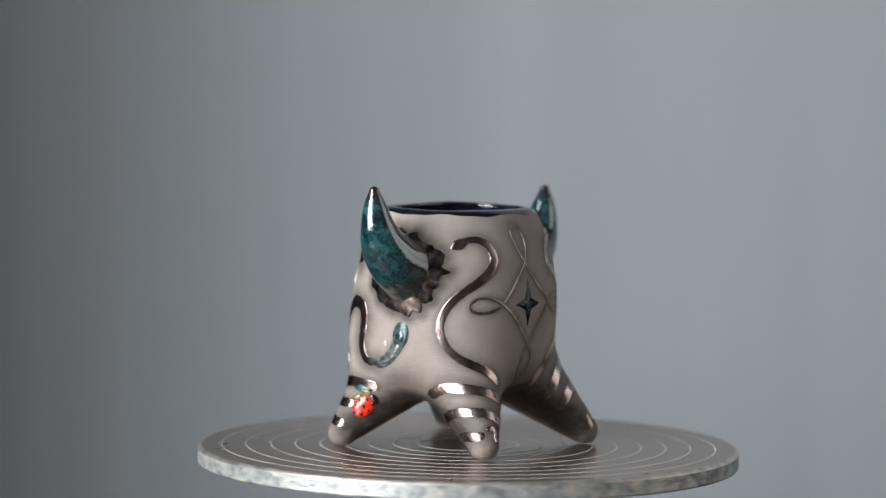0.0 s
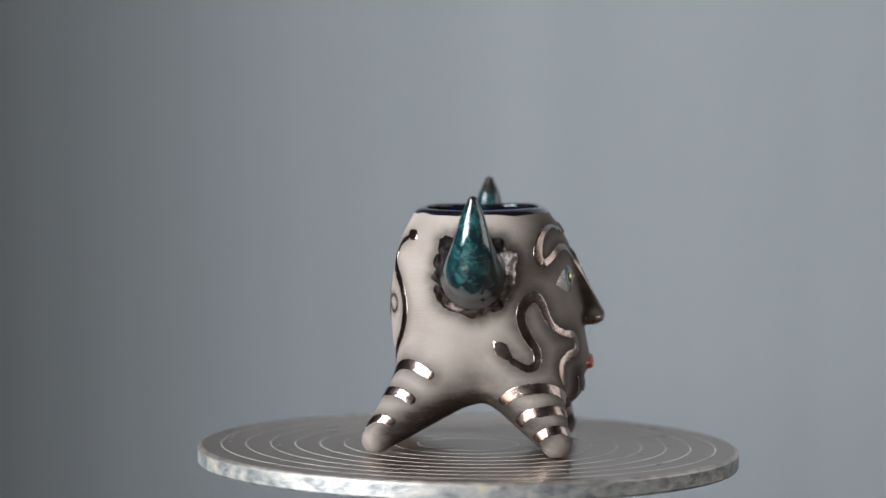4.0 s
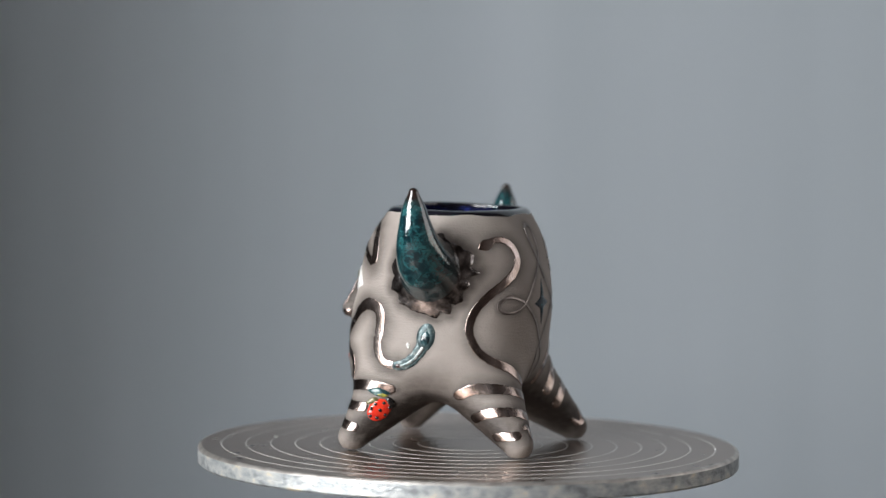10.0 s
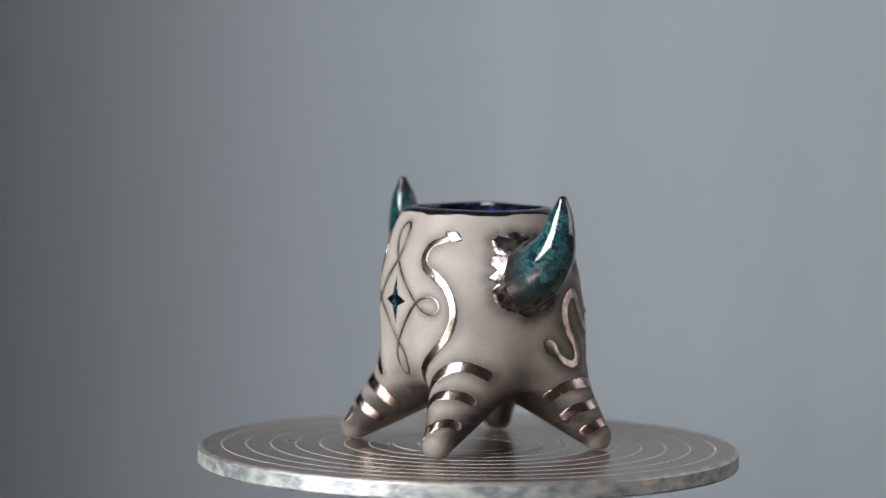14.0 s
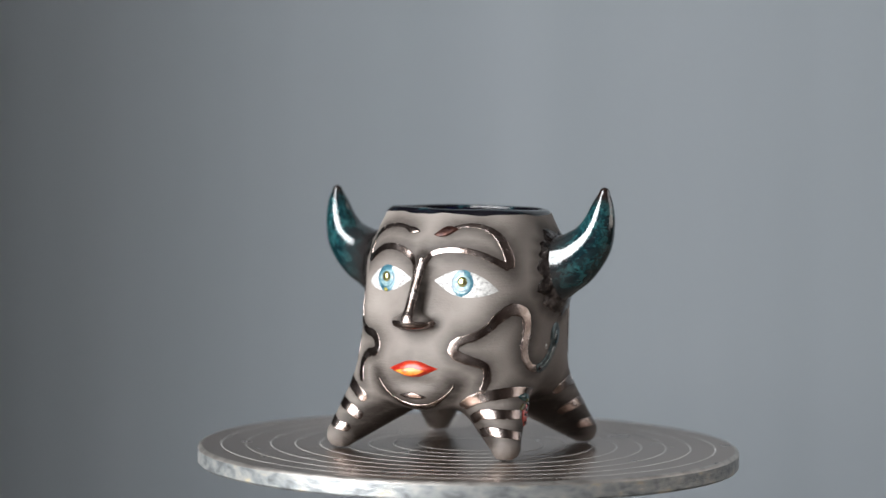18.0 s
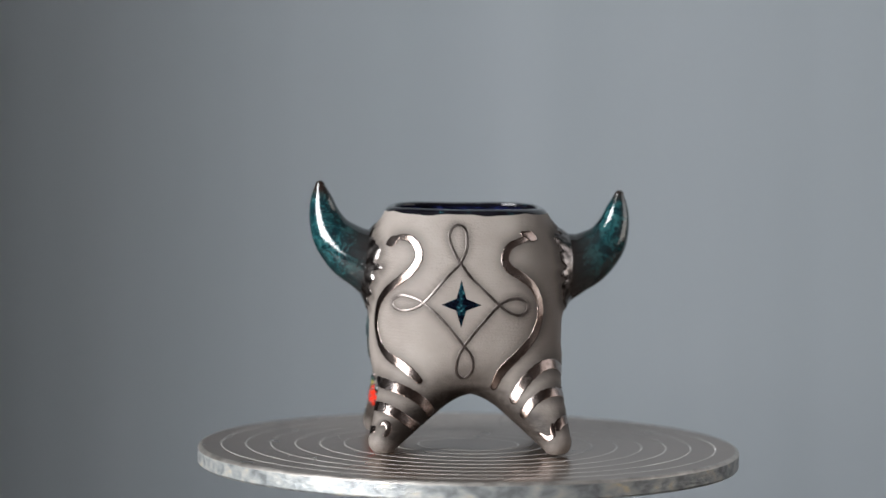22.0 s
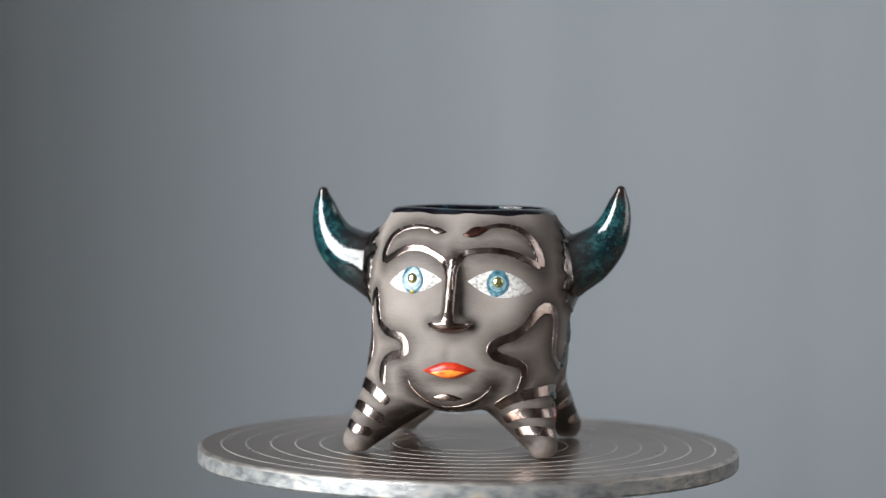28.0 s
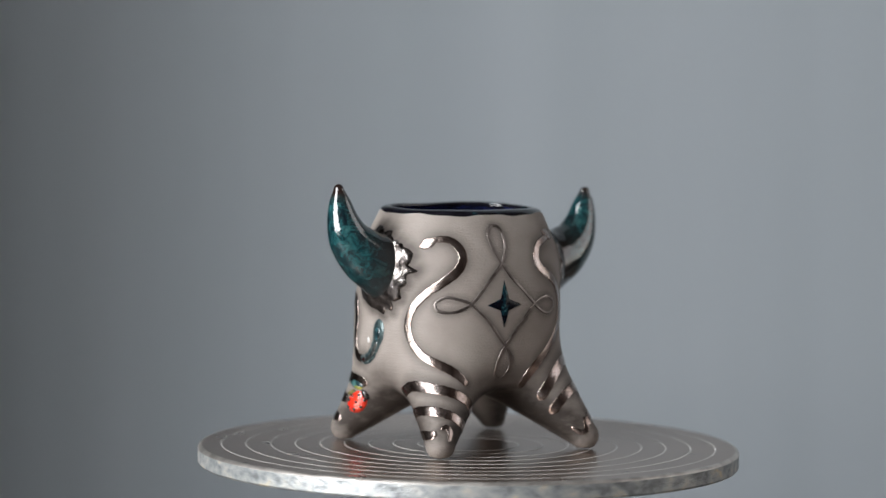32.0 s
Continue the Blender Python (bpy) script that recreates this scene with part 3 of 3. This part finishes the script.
line("nose_line", [(0.6, 79), (0.6, 75), (0.6, 68), (0.6, 62), (0.5, 56.5), (0.5, 51.2)], (2.6, 3.6, 4.4, 4.8, 5.4, 7.0), luster, "shining luster along the nose ridge", rise=0.2, wash=7.5, depth=1.0)
line("nostril_band", [(-11.5, 53.4), (-6.5, 52.6), (0.5, 52.4), (7.5, 52.6), (12.5, 53.4)], (3.6, 4.4, 4.0, 4.4, 3.6), luster, "dark shining luster round the nostrils", rise=0.25)
patch("brow_dot", on_body(-13.8, 89.0), almond(4.2, 3.8, 1.6, 1.6, 0.8, -0.5), luster, "silver luster drop at the end of the brow", 0.2, 0.4)
patch("brow_dot", on_body(14.3, 88.9), almond(4.8, 5.4, 2.5, 2.3, -1.6, 1.5), brown_luster, "brown luster drop at the end of the brow", 0.25, 0.5)

# eyes
for az, z, lid in ((-25.5, 69.7, almond(12.9, 12.8, 5.5, 5.5, -1.2, 0.4)), (27.4, 69.0, almond(12.6, 17.2, 5.6, 5.9, 0.9, -2.0))):
    c = on_body(az, z)
    eye = patch("eye", c, lid, white_enamel, "white enamel eye with a blue iris", 0.5)
    patch("iris", c, oval(5.4, 5.4), iris_blue, "pale blue glazed iris", 0.3, 0.5, parent=eye)
    patch("iris_ring", c, oval(3.9, 3.8), iris_pale, "paler inner ring of the iris", 0.15, 0.72, parent=eye)
    patch("pupil", c + np.array([0, 0, 0.6]), oval(2.2, 2.3), pupil_gold, "glossy olive gold pupil", 1.1, 0.75, parent=eye, rings=8)

patch("iris_drop", on_body(-25.3, 65.2), oval(1.0, 0.8), leaf_yellow, "small yellow drop of glaze under the iris", 0.3, 0.7)

# lips
LIP = [(-11.2, -0.4), (-7.4, 1.4), (-3.4, 2.9), (-1.4, 3.3), (0, 3.1), (1.4, 3.3), (3.6, 2.9), (7.4, 1.6), (11.2, 0.4), (7.4, -1.5), (3.6, -3.3), (0, -3.9), (-3.6, -3.4), (-7.4, -2.0)]
lips = patch("mouth", on_body(0.4, 35.2), LIP[::-1], lip_red, "glossy red glazed lips", 1.5, 0.3)
patch("lower_lip", on_body(0.4, 34.5), almond(7.2, 6.2, 1.2, 1.7, -0.3, 0.2), lip_orange, "glossy orange middle of the lips", 0.12, 1.78, parent=lips)

# chin
line("chin_line", [(-24, 30.5), (-20.5, 26.9), (-15.9, 23.6), (-9.4, 20.8), (-3.3, 19.4), (1.7, 19.2), (9.9, 20.8), (16.2, 23.4), (20.5, 26.2), (23.5, 29)], (0.7, 0.9, 1.2, 2.6, 4.6, 4.6, 2.6, 1.2, 0.9, 0.7), luster, "silver luster line under the chin", rise=0.3, wash=8.0, depth=0.95)
patch("chin_spot", on_body(-0.8, 24.1), almond(6.6, 6.0, 1.7, 1.2, -0.2, -0.6), luster, "silver luster spot on the chin", 0.4, 0.3)

# snakes on the cheeks
line("snake_line", [(-75, 41.2), (-72, 39), (-67.5, 36.6), (-61.5, 35.2), (-56.8, 37.6), (-57, 42.5), (-61.5, 47.2), (-65, 52.3), (-65.5, 58), (-62, 62), (-56.8, 63.3), (-53, 60.4), (-50.3, 55.8), (-46, 51.4), (-38.5, 48.6),
                    (-29.7, 47.3), (-26, 44.3), (-27, 40.8), (-34.6, 39.5), (-40.5, 36.3), (-41, 31.8), (-39, 27.5)],
     (2.6, 2.8, 3.2, 3.6, 3.9, 4.0, 4.2, 4.6, 4.6, 4.0, 3.4, 3.2, 3.6, 4.0, 3.8, 3.8, 3.8, 2.2), luster, "raised silver luster snake on the cheek", wash=6.2, depth=0.78)
line("snake_line", [(74, 35.1), (67, 36), (63.3, 39), (62, 43.5), (63.3, 48), (64, 53.5), (62.5, 57), (58, 58.8), (52.5, 58.7), (46, 55.6), (41.8, 52.5), (34.2, 48.8), (26, 46.5), (22.8, 43.8), (25, 41), (32, 39), (39.2, 36.9), (40.6, 33), (39.5, 29.5), (37, 26)],
     (3.2, 3.6, 4.2, 4.6, 5.0, 5.2, 4.6, 3.6, 3.8, 4.8, 4.2, 3.4, 3.4, 2.2), luster, "raised silver luster snake on the cheek", wash=6.2, depth=0.78)
head = line("snake_head", [(91.5, 48.6), (90.3, 45), (87, 41), (82, 37.2), (76.5, 35.4), (71, 35.2)], (6.6, 6.2, 5.0, 4.8, 4.4, 3.0), pale_teal, "pale teal glazed neck and head of the snake", rise=0.45)
line("throat_line", [(90.4, 43.6), (87.8, 41), (83.5, 37.6), (79, 35.8), (74.5, 34.8)], (1.4, 1.9, 1.7, 1.4, 0.9), silver, "silver stripe along the neck", rise=0.75, parent=head, wash=0)
patch("crown", on_body(91.2, 47.2), oval(3.8, 5.6, -0.25), pale_teal, "", 0.45, 0.4, parent=head)
patch("snake_eye", on_body(91.2, 46.6), oval(2.1, 3.2, -0.25), teal_dark, "dark teal drop on the head of the snake", 0.35, 0.8, parent=head)
patch("cheek_spot", on_body(75, 35.2), oval(1.3, 0.9), dark_red, "dark red glazed spot", 0.3, 0.55, parent=head)
patch("glaze_speck", on_body(81, 43.4), almond(1.0, 0.8, 1.3, 1.1, 0.3, -0.2), white_enamel, "small pale speck of glaze beside the snake", 0.3, 0.3)
SPADE = [(-4.6, 0.2), (-2.6, 1.9), (-0.4, 2.7), (1.6, 2.1), (3.4, 1.3), (4.8, 0.8), (4.8, -0.8), (3.4, -1.3), (1.6, -2.1), (-0.4, -2.7), (-2.6, -1.7)]


def spade(turn, size=1.0):
    """A snake's head seen from above, its neck turned to an angle."""
    k, q = math.cos(turn) * size, math.sin(turn) * size
    return [(x * k - y * q, x * q + y * k) for x, y in SPADE][::-1]


patch("snake_head", on_body(-76.5, 42.2), spade(-0.75, 1.15), luster, "silver luster head of the snake", 0.15, 0.36, rings=12)

# scrolls on the back
line("scroll_line", [(127, 84.8), (130, 85.6), (137, 85.4), (143, 82.6), (145.6, 78), (142, 72.9), (134.5, 68.5), (125.6, 64), (118.3, 58.2), (115, 51), (117.8, 44.3), (123.5, 39.8), (131, 36.9), (138.5, 34.6), (144.5, 31.5), (149, 28)],
     (2.4, 2.8, 3.4, 3.9, 3.9, 3.5, 3.6, 3.6, 3.5, 3.8, 3.9, 2.6), luster, "silver luster scroll line on the back", wash=4.0, depth=0.6)
line("scroll_line", [(-144, 86.1), (-149, 85), (-157.8, 82.6), (-161.5, 77.8), (-159, 74), (-151.5, 70.8), (-144.3, 66.8), (-139.6, 60.5), (-139.2, 54), (-142.8, 47.4), (-148.5, 42.7), (-154.7, 38.5), (-160, 34.8), (-163.5, 31), (-165.5, 25)],
     (2.4, 2.8, 3.4, 3.9, 3.9, 3.5, 3.6, 3.6, 3.5, 3.8, 3.9, 2.6), luster, "silver luster scroll line on the back", wash=4.0, depth=0.6)
patch("snake_head", on_body(125, 83.9), spade(0.5, 0.9), luster, "silver luster head at the end of the scroll", 0.12, 0.36, rings=12)
patch("snake_head", on_body(-141.5, 86.7), spade(math.pi - 0.35, 0.9), luster, "silver luster head at the end of the scroll", 0.12, 0.36, rings=12)
KNOT = [(165, 72.2), (161.4, 69.5), (150.1, 60.1), (141, 57), (132.8, 57.4), (131, 60.4), (136.6, 62.8), (144.6, 61.9), (150.1, 60.1), (160.3, 53.8), (168.6, 46.9), (173.3, 43.1), (178.6, 38.1), (178, 32.3), (172.4, 29.8), (168.2, 32.2), (169.4, 38),
        (173.3, 43.1), (182.1, 50.7), (194.2, 59.6), (203.5, 62.2), (210.5, 60.8), (211.6, 57.6), (207.1, 55.4), (200.2, 56.6), (194.2, 59.6), (185.1, 65.3), (176.6, 70.8), (170.4, 76.3), (165, 81.8), (162.2, 87), (164.6, 90.4), (169.4, 90.8), (173.4, 88.3),
        (174, 82), (170.4, 76.3), (165, 72.2)]
line("knot_line", KNOT, 1.15, grey_luster, "thin grey luster line looped round the star", rise=0.25, closed=True, wash=2.2, depth=0.5)
STAR = []
for i in range(16):
    a = 2 * math.pi * i / 16
    r = {0: 1.04, 1: 0.5, 2: 0.36, 3: 0.5}[i % 4]
    STAR.append((8.0 * r * math.cos(a), (10.0 if i < 8 else 9.0) * r * math.sin(a)))
patch("star", on_body(171.5, 59.6), STAR, star_glaze, "glossy midnight blue four-pointed star", 0.3, 0.1, rings=16)

# bands round the legs: along the leg, and round it from its outer side
BANDS = [
    [[(0.4, 1.5), (0.47, 0.9), (0.51, 0.3), (0.48, -0.35), (0.41, -0.9), (0.33, -1.3)], [(0.58, 1.8), (0.65, 1.1), (0.72, 0.45), (0.74, -0.2), (0.68, -0.9)], [(0.77, 1.8), (0.86, 1.1), (0.94, 0.4), (0.97, -0.4), (0.93, -1.1)]],
    [[(0.32, 1.8), (0.36, 1.22), (0.42, 0.7), (0.48, 0.08), (0.53, -0.6), (0.55, -1.15)], [(0.61, 2.0), (0.63, 1.3), (0.69, 0.75), (0.72, 0.03), (0.74, -0.8), (0.72, -1.5)], [(0.87, 1.95), (0.91, 1.07), (0.94, 0.2), (0.97, -0.65), (0.9, -1.5)]],
    [[(0.25, 1.7), (0.35, 1.1), (0.45, 0.6), (0.51, 0.05), (0.53, -0.6), (0.52, -1.1), (0.5, -1.6), (0.47, -2.1)], [(0.51, 2.05), (0.62, 1.3), (0.71, 0.65), (0.76, 0.0), (0.78, -0.7), (0.77, -1.3), (0.73, -1.8), (0.69, -2.2)], [(0.82, 1.9), (0.92, 1.3), (0.98, 0.8), (1.0, 0.2)]],
    [[(0.46, 1.5), (0.42, 0.95), (0.35, 0.45), (0.28, 0.0), (0.24, -0.4), (0.22, -0.8), (0.2, -1.12)], [(0.64, 1.6), (0.61, 0.83), (0.58, 0.3), (0.56, -0.2), (0.53, -0.7), (0.51, -1.25)], [(0.97, 0.5), (0.9, -0.1), (0.84, -0.7), (0.8, -1.35)]]]
for (knee, foot), bands in zip(LEGS, BANDS):
    a, b = np.array(knee, float), np.array(foot, float)
    d = (b - a) / np.linalg.norm(b - a)
    out = np.array([d[0], d[1], 0]) / math.hypot(d[0], d[1])
    e1 = out - (out @ d) * d
    e1 /= np.linalg.norm(e1)
    e2 = np.cross(d, e1)
    for k, band in enumerate(bands):
        arc = [a + t * (b - a) + (1.0 + LEG_R[0] + (LEG_R[1] - LEG_R[0]) * min(t, 1)) * (math.cos(f) * e1 + math.sin(f) * e2) for t, f in band]
        ribbon("leg_band", spline(arc, 16), 4.5 - 0.3 * k, luster, wash=5.6, depth=0.72, rise=0.22)

# crescents on the toes of the hind feet
for arc in ([(38.3, 35.9, 13), (35.7, 36.3, 13.7), (33.9, 37.8, 11.4), (35.9, 39, 7.8)], [(-24.6, 36.6, 9.5), (-27.3, 39.5, 7.6), (-30.3, 40.8, 10.1), (-30.8, 38.6, 14.3)]):
    ribbon("toe_crescent", arc, (1.4, 2.4, 2.6, 1.6), luster, "silver luster crescent on a toe")

# collars where the horns join
def from_side(s, y, z):
    """The first point of the body met from the side at a depth and height."""
    x = np.arange(56.0, 20.0, -0.25)
    p = np.stack([s * x, np.full_like(x, y), np.full_like(x, z)], -1)
    return p[max(int(np.argmax(solid(p) < 0)), 1) - 1]


def lobes(s, f):
    """How far the collar's torn edge reaches out at an angle: points on one side, round lobes on the other."""
    u = f + 0.22 * math.sin(2 * f + s) + 0.1 * math.sin(5 * f)
    k = (u * (13 if s > 0 else 11) / (2 * math.pi)) % 1
    one = (1 - abs(2 * k - 1)) ** 0.8 if s > 0 else abs(math.sin(math.pi * k)) ** 0.6
    return one * (2.3 + 1.1 * math.sin(3.7 * f + 1.3 * s)) - 1.6 + 0.7 * math.sin(3 * f + s) + 0.25 * math.sin(29 * f + 2 * math.sin(7 * f))


for s in (1, -1):
    m = 220
    rings_ = []
    for r in (9, 10.5, 12, 13, 14, 14.8, 15.6, 16.3, 17.0):
        pts_ = []
        for j in range(m):
            f = 2 * math.pi * j / m
            rr = r + np.interp(r, (13.0, 17.0), (0, 1)) * lobes(s, f)
            pts_.append(from_side(s, -3.5 + rr * math.cos(f), 72.3 + rr * math.sin(f)))
        p, q = settle(np.array(pts_), 2)
        rings_.append(p + q * (0.45 if r < 16.6 else -0.1))
    v = np.concatenate(rings_)
    WASH_SHADE.append((rings_[-1], 3.6, 0.7))
    WASH_SHADE.append((rings_[-4], 3.0, 1.0))
    f = [(k * m + j, k * m + (j + 1) % m, (k + 1) * m + (j + 1) % m, (k + 1) * m + j) for k in range(8) for j in range(m)]
    part("horn_collar", v * MM, [q[::s] for q in f], dark_luster, cup, "crinkled dark luster collar with a ragged edge" if s > 0 else "crinkled dark luster collar with a scalloped edge")

# ladybird and leaf on a front leg
spot = (39.6, -24.6, 16.8)
bug = patch("ladybird", spot, oval(5.2, 4.4, 0.55), bug_red, "red ladybird with black spots", 0.8, 0.3, rings=8)
for u, v in ((x * 1.15, y * 1.15) for x, y in ((-1.3, 2.0), (1.5, 2.6), (0.2, 0.1), (-2.7, 0.5), (3.4, 0.9), (-3.1, -2.0), (-0.9, -2.5), (1.9, -1.5))):
    far = math.hypot((u * math.cos(0.55) + v * math.sin(0.55)) / 5.2, (v * math.cos(0.55) - u * math.sin(0.55)) / 4.4)
    patch("wing_spot", spot, oval(0.75, 0.75, 0, 10, (u, v)), bug_black, "", 0.15, 0.55 + 0.8 * (1 - min(far, 1) ** 3), parent=bug, rings=3)
patch("head", spot, oval(1.6, 2.5, 0.55, 16, (4.5, 3.2)), bug_black, "black head", 0.7, 0.3, parent=bug)
patch("leaf", (40.4, -25.3, 24.0), almond(5.5, 5.0, 1.8, 1.8, 0.8, -0.4), leaf_green, "dark green glazed leaf", 0.5, 0.4)

patch("leaf", (41.8, -23.5, 22.6), almond(3.0, 2.4, 1.1, 1.0, 0.4, -0.2), leaf_yellow, "small yellow-green glazed leaf", 0.5, 0.5)
patch("leaf", (39.6, -27.6, 20.6), almond(3.4, 2.6, 1.5, 1.2, -0.8, 0.6), leaf_olive, "olive glazed leaf above the ladybird", 0.4, 0.35)

# smoke brushed along the arches between the legs, deepened with painted-in shade
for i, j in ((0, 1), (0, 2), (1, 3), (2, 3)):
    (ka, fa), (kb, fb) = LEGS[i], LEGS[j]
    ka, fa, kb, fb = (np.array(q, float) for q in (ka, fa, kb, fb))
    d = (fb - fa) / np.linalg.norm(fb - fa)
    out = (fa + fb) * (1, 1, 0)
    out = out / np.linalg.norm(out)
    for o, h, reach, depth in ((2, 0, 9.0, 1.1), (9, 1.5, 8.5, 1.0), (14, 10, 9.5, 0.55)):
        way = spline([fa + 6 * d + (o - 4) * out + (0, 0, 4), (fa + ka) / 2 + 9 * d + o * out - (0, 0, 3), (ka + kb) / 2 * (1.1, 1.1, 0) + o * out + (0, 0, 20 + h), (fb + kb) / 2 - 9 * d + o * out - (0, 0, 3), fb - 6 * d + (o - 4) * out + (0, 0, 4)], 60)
        WASH_SHADE.append((settle(way, 8)[0], reach, depth))

# the wash, darker near the lines, with the painted shade of the arches
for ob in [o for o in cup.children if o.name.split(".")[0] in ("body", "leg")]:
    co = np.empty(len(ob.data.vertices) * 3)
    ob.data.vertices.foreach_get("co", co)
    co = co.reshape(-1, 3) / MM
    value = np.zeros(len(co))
    for p, reach, depth in WASH_SHADE:
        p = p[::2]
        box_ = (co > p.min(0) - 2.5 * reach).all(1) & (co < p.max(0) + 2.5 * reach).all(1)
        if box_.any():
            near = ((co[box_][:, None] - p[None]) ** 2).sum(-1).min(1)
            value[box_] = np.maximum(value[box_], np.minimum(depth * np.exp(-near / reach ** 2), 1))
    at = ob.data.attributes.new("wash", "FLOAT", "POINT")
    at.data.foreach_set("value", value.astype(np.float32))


def motions():
    rows = [(t, pose(0, 0, 0, 0, 0, a)) for t, a in TURN]
    walk(cup, rows)
    walk(disc, [(t, pose(0, 0, 0.12, 0, 0, a)) for t, a in TURN])


motions()
